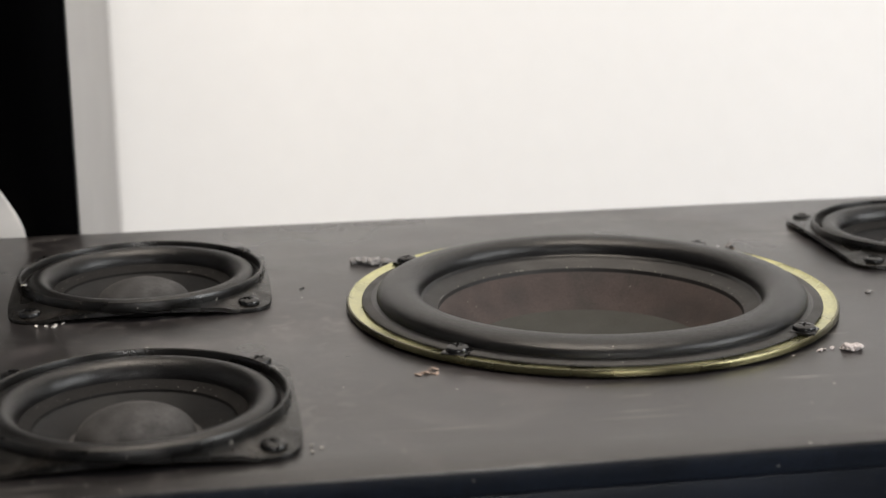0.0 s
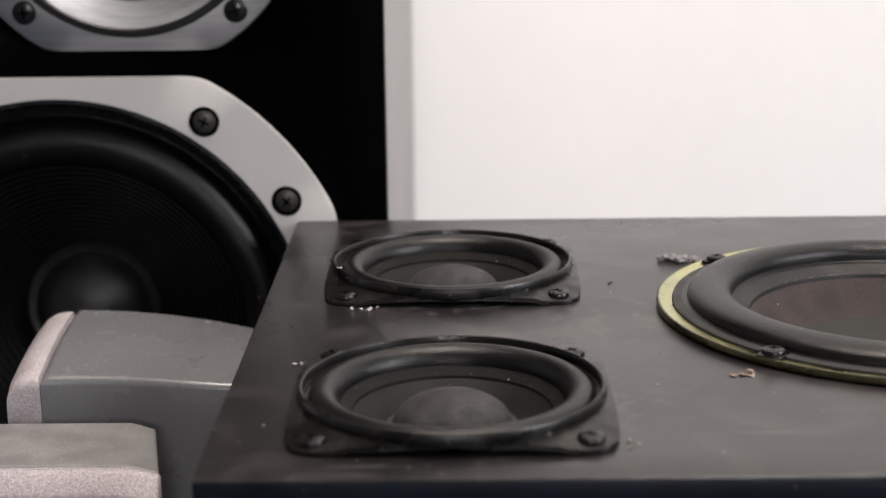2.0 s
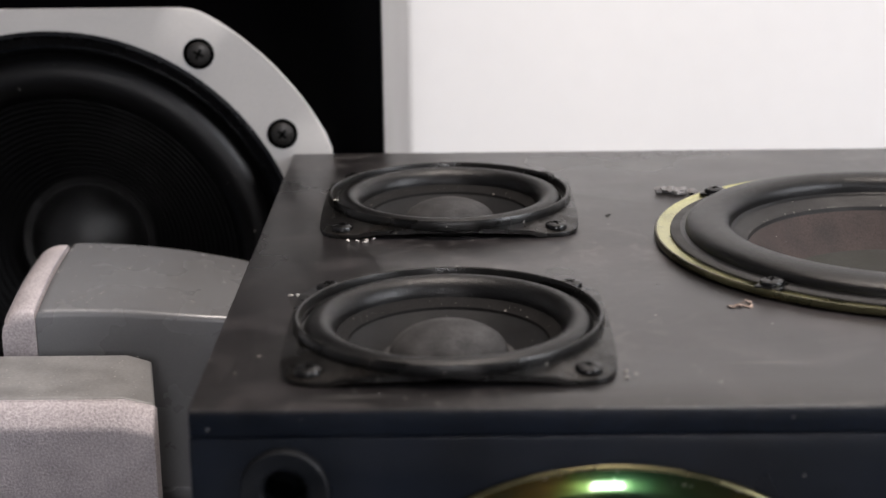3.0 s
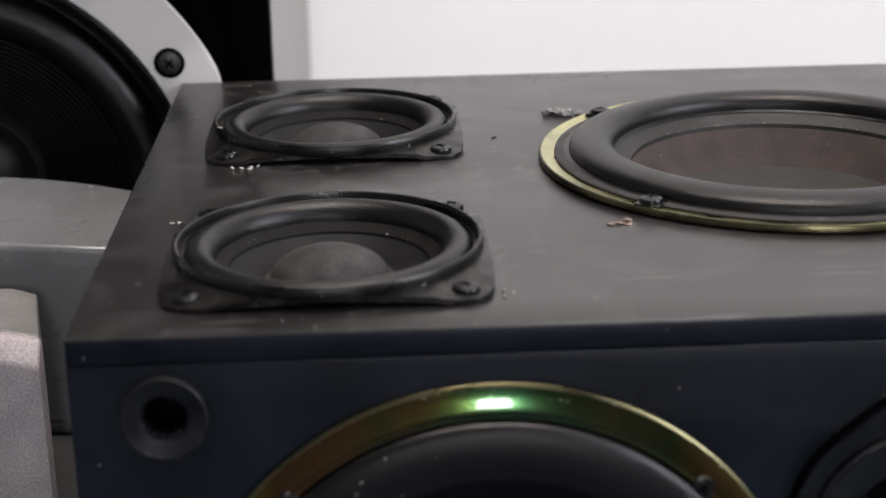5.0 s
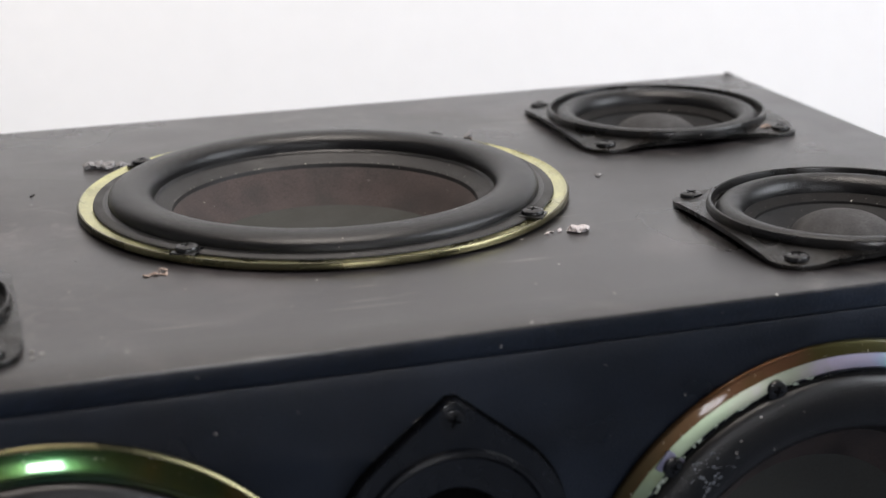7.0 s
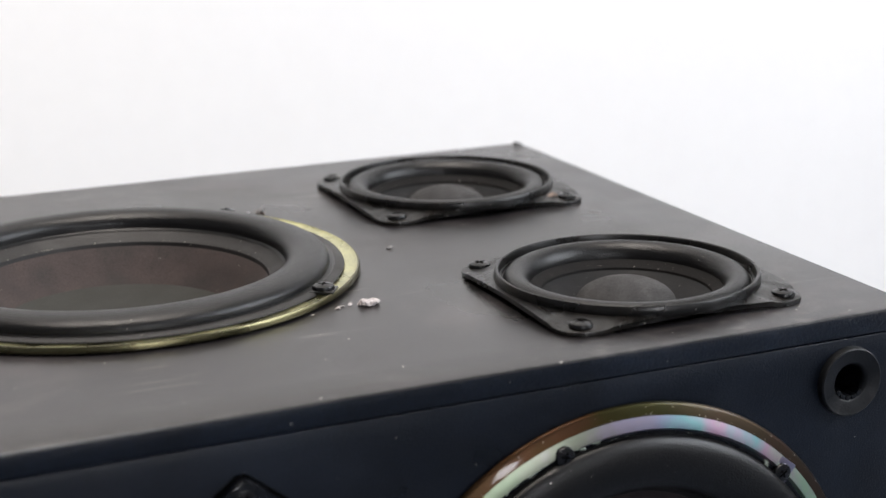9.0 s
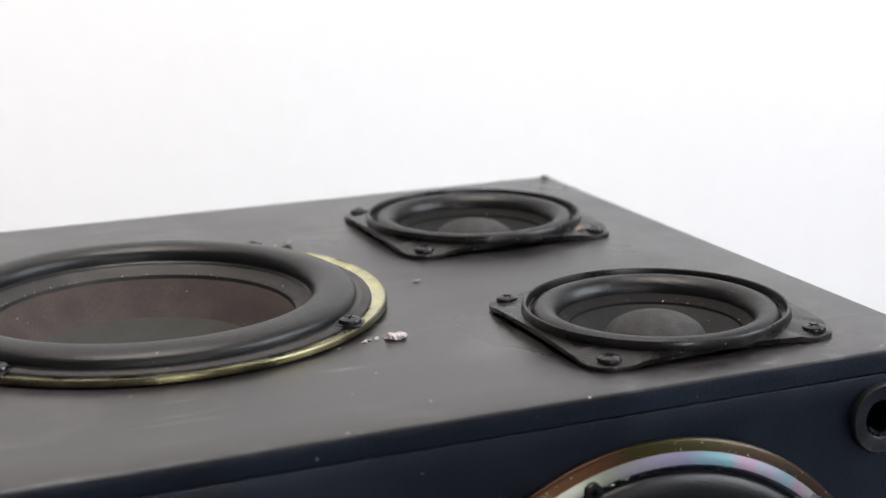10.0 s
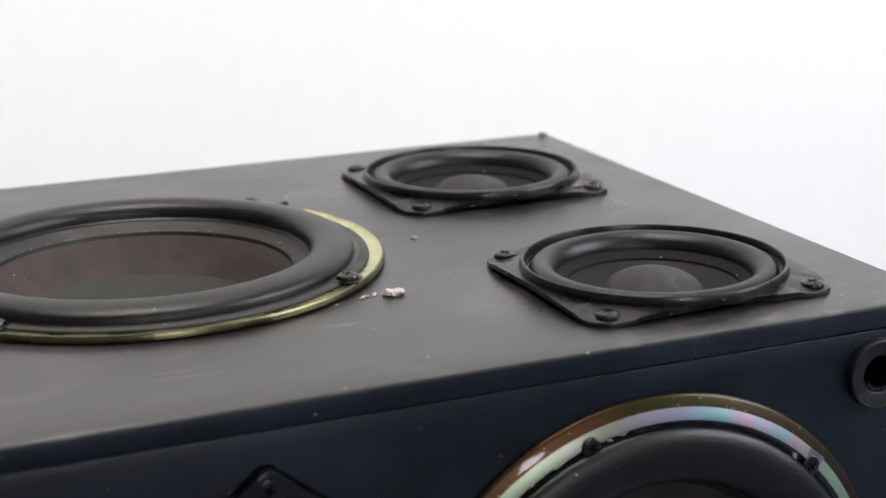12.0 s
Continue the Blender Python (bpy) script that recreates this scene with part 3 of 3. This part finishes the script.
part("seal", lathe([(0.0708, 0.0046), (0.0702, 0.0054), (0.0672, 0.0054), (0.0664, 0.0046), (0.0664, 0.0)], 96), RUBBER, mp_)
part("inner_ring", lathe([(0.0666, 0.0040), (0.0640, 0.0036), (0.0530, 0.0010), (0.0522, -0.002)], 96), BRUSHED, mp_)
part("cone", lathe([(0.0526, -0.0010)] + roll(0.052, 0.044, -0.001, -0.002, 0.004, 8) + [(0.040, -0.006), (0.015, -0.024), (0, -0.024)], 96), PAPER_BLACK, mp_)
for sx in (-1, 1):
    for sz in (-1, 1):
        screw(mp_, 0.0525 * sx, 0.058 * sz, 0.0040, 1.3)

# ---- satellites on a dark box ----
BASE = 0.135
tagged(part("low_cabinet", box(-0.30, -0.006, 0.020, 0.330, GROUND, BASE, 0.002), DARK_WOOD), "low plain black cabinet under the small grey speakers", "cabinet")
s1 = empty("satellite_speaker", Matrix.Translation((-0.06, 0.24, BASE)), "small silver-grey satellite speaker with a textured grille, dusty", "speaker", "satellite speakers")
s2 = empty("satellite_speaker", Matrix.Translation((-0.0860, 0.15, BASE)), "small grey satellite speaker, dusty top and textured front grille", "speaker", "satellite speakers")


def slab(x0, x1, y0, y1, z0, z1, fn, nx=24, ny=16, bevel=0.002, taper=0.0, wave=0.0):
    """A block whose top follows fn(u, v), narrowing by taper towards its back."""
    bm = bmesh.new()
    bmesh.ops.create_grid(bm, x_segments=nx, y_segments=ny, size=0.5)
    for v in bm.verts:
        u, w = v.co.x + 0.5, v.co.y + 0.5
        v.co = Vector((x0 + taper * w + u * (x1 - x0 - 2 * taper * w), y0 + w * (y1 - y0) + wave * (1 - w) * math.sin(u * 5.5), z1 + fn(u, w)))
    rim = [e for e in bm.edges if e.is_boundary]
    ex = bmesh.ops.extrude_edge_only(bm, edges=rim)
    low = [g for g in ex["geom"] if isinstance(g, bmesh.types.BMVert)]
    for v in low:
        v.co.z = z0
    bmesh.ops.contextual_create(bm, geom=[e for e in bm.edges if e.verts[0] in low and e.verts[1] in low])
    bmesh.ops.bevel(bm, geom=rim, offset=bevel, segments=3, affect="EDGES", profile=0.5)
    return bm


crown = lambda u, v: 0.010 * (1 - (1 - v) ** 2) * (1 - 0.8 * u * u) - 0.003 * u * u
part("body", slab(-0.0385, 0.050, -0.040, 0.035, 0.008, 0.0898, crown, wave=0.0014, bevel=0.0028), SAT, s1)
part("grille", slab(-0.0535, -0.0388, -0.0402, 0.034, 0.004, 0.0896, lambda u, v: 0.0100 * (1 - (1 - v) ** 2) - 0.006 * (1 - u) ** 3, bevel=0.004), GRILLE, s1, "pinkish grey textured grille")
part("foot", box(-0.045, 0.050, -0.038, 0.033, 0.0, 0.0076, 0.002), SAT, s1)
part("body", slab(-0.048, 0.0518, -0.0266, 0.022, 0.004, 0.0805, lambda u, v: -0.003 * max(0, u - 0.88) / 0.12, bevel=0.0012, taper=0.010), SAT_DUSTY, s2)
part("grille", slab(-0.0485, 0.0525, -0.036, -0.0267, 0.0, 0.0803, lambda u, v: -0.009 * (1 - v) ** 1.5 - 0.003 * max(0, u - 0.88) / 0.12, bevel=0.0014), GRILLE, s2, "pinkish grey textured grille")


# ---- debris ----
def crumbs(count, spread, size, flat=1.0, seed=1, tall=0.6):
    """A cluster of ragged bits that rest on z = 0."""
    rnd = random.Random(seed)
    bm = bmesh.new()
    for _ in range(count):
        r = size * rnd.uniform(0.5, 1.2)
        x, y = rnd.gauss(0, spread), rnd.gauss(0, spread * 0.5)
        got = bmesh.ops.create_icosphere(bm, subdivisions=2, radius=r)["verts"]
        spin = Euler((rnd.uniform(-0.4, 0.4), rnd.uniform(-0.4, 0.4), rnd.uniform(0, 6))).to_matrix()
        sx, sy = rnd.uniform(0.7, 1.6), rnd.uniform(0.5, 1.0)
        off = Vector((rnd.random() * 9, rnd.random() * 9, rnd.random() * 9))
        low = 9.0
        for v in got:
            k = 1 + 0.55 * noise.noise(v.co / r * 1.4 + off) + 0.3 * noise.noise(v.co / r * 3.5 + off)
            v.co = spin @ Vector((v.co.x * k * sx, v.co.y * k * sy, v.co.z * k * tall * flat))
            low = min(low, v.co.z)
        for v in got:
            v.co += Vector((x, y, -low - 0.0001))
    return bm


def debris(name, x, y, count, spread, size, material, label, category, flat=1.0, seed=1, z=H, turn=0.0):
    ob = part(name, crumbs(count, spread, size, flat, seed), material, None, "", up(x, y, z, turn))
    return tagged(ob, label, category)


debris("foam_crumb", 0.187, 0.2560, 16, 0.0055, 0.0022, FOAM_GREY, "grey crumbling foam bits beside the woofer rim", "foam crumb", seed=3)
debris("foam_crumb", 0.352, 0.2520, 7, 0.0050, 0.0018, FOAM_GREY, "small pale foam bits behind the woofer rim", "foam crumb", seed=8)
debris("tan_flake", 0.3540, 0.2530, 2, 0.0020, 0.0024, FLAKE, "tan flake lying by the woofer rim", "flake", 0.5, 5)
debris("tan_flake", 0.1855, 0.0955, 10, 0.0022, 0.0013, FLAKE, "curled tan flakes lying in front of the woofer", "flake", 0.45, 17, turn=0.2)
debris("lint_ball", 0.3455, 0.0915, 16, 0.0017, 0.0021, FOAM, "white ball of lint on the cabinet top", "lint", 0.9, 21)
debris("lint_wisp", 0.3395, 0.0935, 5, 0.0026, 0.0009, FOAM, "thin white wisp of lint beside the lint ball", "lint", 0.6, 22)
debris("dark_chip", 0.1485, 0.2200, 2, 0.0010, 0.0014, SCREW, "small dark chip on the cabinet top", "chip", 0.5, 31, turn=0.7)
debris("dark_chip", 0.3850, 0.1650, 3, 0.0014, 0.0010, FOAM_GREY, "small grey chip on the cabinet top", "chip", 0.6, 32)
debris("dark_chip", 0.5350, 0.3425, 3, 0.0010, 0.0010, SCREW, "dark chip on the back corner of the cabinet", "chip", 1.0, 33)
debris("glue_bit", 0.0265, 0.2000, 5, 0.0022, 0.0013, GLUE, "dried white glue beside the small driver", "glue", 1.4, 41, turn=1.2)
debris("glue_bit", 0.0420, 0.1810, 9, 0.0045, 0.0008, GLUE, "dried white glue bits at the driver's corner", "glue", 1.0, 42)
debris("glue_bit", 0.0270, 0.1130, 7, 0.0040, 0.0009, GLUE, "dried white glue bits behind the small driver", "glue", 1.0, 43, turn=0.3)
debris("glue_bit", 0.4870, 0.2065, 6, 0.0012, 0.0011, FLAKE, "tan dried glue by a driver screw", "glue", 1.0, 44, z=H + 0.0036)
debris("glue_bit", 0.1320, 0.0260, 6, 0.0040, 0.0009, GLUE, "pale dust bits by a driver screw", "glue", 0.7, 45)
debris("glue_bit", 0.4900, 0.0150, 8, 0.0070, 0.0003, GLUE, "pale dust bits in front of a driver", "glue", 0.7, 46)
debris("glue_bit", 0.0303, 0.2200, 3, 0.0007, 0.0010, GLUE, "dried white glue on the driver's rim", "glue", 0.6, 48, z=H + 0.0076)
debris("glue_bit", 0.0700, 0.0130, 9, 0.0160, 0.00026, GLUE, "pale dust bits in front of a driver", "glue", 0.7, 47)

# fine dust on the top, along its worn front edge, on the drivers and the front
rnd = random.Random(5)
bm = bmesh.new()


def fleck(p, r, nrm):
    side = Vector((1, 0.3, 0.2)).cross(nrm).normalized()
    fore = nrm.cross(side)
    a0 = rnd.uniform(0, 6)
    ring = [p + r * rnd.uniform(0.5, 1.3) * (math.cos(a0 + a) * side + math.sin(a0 + a) * fore) for a in (0, 1.3, 2.5, 3.9, 5.1)]
    peak = bm.verts.new(p + nrm * r * 0.5)
    vs = [bm.verts.new(q) for q in ring]
    for k in range(5):
        bm.faces.new((vs[k], vs[(k + 1) % 5], peak))


drivers = [(WX, WY, 0.104)] + [(x, y, 0.058) for x, y in MIDS]
for _ in range(900):
    if rnd.random() < 0.5:
        cx, cy, r = rnd.choice(drivers[1:])
        a = rnd.uniform(0, 6.283)
        d = r + abs(rnd.gauss(0, 0.012))
        x, y = cx + d * math.cos(a) * 1.05, cy + d * math.sin(a)
    else:
        x, y = rnd.uniform(0.004, W - 0.004), rnd.uniform(0.004, D - 0.004)
    if not (0.003 < x < W - 0.003 and 0.003 < y < D - 0.003) or any(math.hypot(x - cx, y - cy) < r - 0.002 for cx, cy, r in drivers):
        continue
    fleck(Vector((x, y, H + 0.00005)), rnd.choice((0.00008, 0.0001, 0.0001, 0.00013, 0.00016, 0.0002, 0.0003)), Vector((0, 0, 1)))
for _ in range(160):
    fleck(Vector((rnd.uniform(0.003, W - 0.003), 0.0, H - 0.00025)), rnd.uniform(0.00006, 0.00018), Vector((0, -0.7, 0.7)))
for _ in range(26):
    x, z = rnd.uniform(0.005, W - 0.005), rnd.uniform(0.15, H - 0.012)
    if min(math.hypot(x - fx, z - fz) for fx, fz in FRONTS) > 0.104 and math.hypot(x - 0.266, z - 0.187) > 0.054:
        fleck(Vector((x, -0.00005, z)), rnd.choice((0.0001, 0.00015, 0.0003)), Vector((0, -1, 0)))
fleck(Vector((0.189, -0.00005, 0.2365)), 0.0006, Vector((0, -1, 0)))
for x, y in MIDS:
    for _ in range(26):
        a, d = rnd.uniform(0, 6.283), rnd.uniform(0.0517, 0.0523)
        fleck(Vector((x + d * math.cos(a), y + d * math.sin(a), H + 0.00772)), rnd.uniform(0.0002, 0.0005), Vector((0, 0, 1)))
for _ in range(90):
    a = rnd.uniform(0, 6.283)
    fleck(Vector((WX + 0.0643 * math.cos(a), WY + 0.0643 * math.sin(a), H - 0.0019)), rnd.uniform(0.0001, 0.0004), Vector((-0.7 * math.cos(a), -0.7 * math.sin(a), 0.7)))
for _ in range(60):
    a = radians(88 + abs(rnd.gauss(0, 26)))
    d = tweeter_outline(a) + rnd.gauss(0.0006, 0.0005)
    fleck(Vector((0.266 + d * math.cos(a), -0.0001, 0.187 + d * math.sin(a))), rnd.uniform(0.00012, 0.0004), Vector((0, -1, 0)))
for x, y in MIDS:
    for _ in range(60):
        a, d = rnd.uniform(0, 6.283), rnd.uniform(0.0353, 0.0386)
        fleck(Vector((x + d * math.cos(a), y + d * math.sin(a), H - 0.0013 + (d - 0.0352) * 0.4)), rnd.uniform(0.0001, 0.00022), Vector((0, 0, 1)))
for fx, fz in FRONTS:
    for _ in range(70):
        a, d = rnd.uniform(0.3, 2.84), rnd.choice((0.0885, 0.0915, 0.0985, 0.1010))
        fleck(Vector((fx + d * math.cos(a), -0.0044 if d < 0.097 else -0.0036, fz + d * math.sin(a))), rnd.uniform(0.0001, 0.0004), Vector((0, -0.8, 0.6)))
tagged(part("dust", bm, DUST, None, "", None, False), "pale dust flecks over the black cabinet", "dust", kind="stuff")

# pale grit on the two satellites
bm = bmesh.new()
for _ in range(70):
    u, v = rnd.uniform(0.02, 0.98), rnd.uniform(0.08, 0.95)
    fleck(Vector((-0.06 - 0.0385 + u * 0.0885, 0.20 + v * 0.075, BASE + 0.0900 + crown(u, v))), rnd.choice((0.0002, 0.0003, 0.0004, 0.0006)), Vector((0, 0, 1)))
for _ in range(120):
    u, v = rnd.uniform(0.04, 0.97), rnd.uniform(0.03, 0.95)
    fleck(Vector((-0.0860 - 0.048 + 0.01 * v + u * (0.099 - 0.02 * v), 0.1236 + v * 0.0480, BASE + 0.0806)), rnd.choice((0.0001, 0.00012, 0.00018, 0.0003, 0.0004)), Vector((0, 0, 1)))
tagged(part("grit", bm, GLUE, None, "", None, False), "pale grit scattered over the small grey speakers", "grit", kind="stuff")
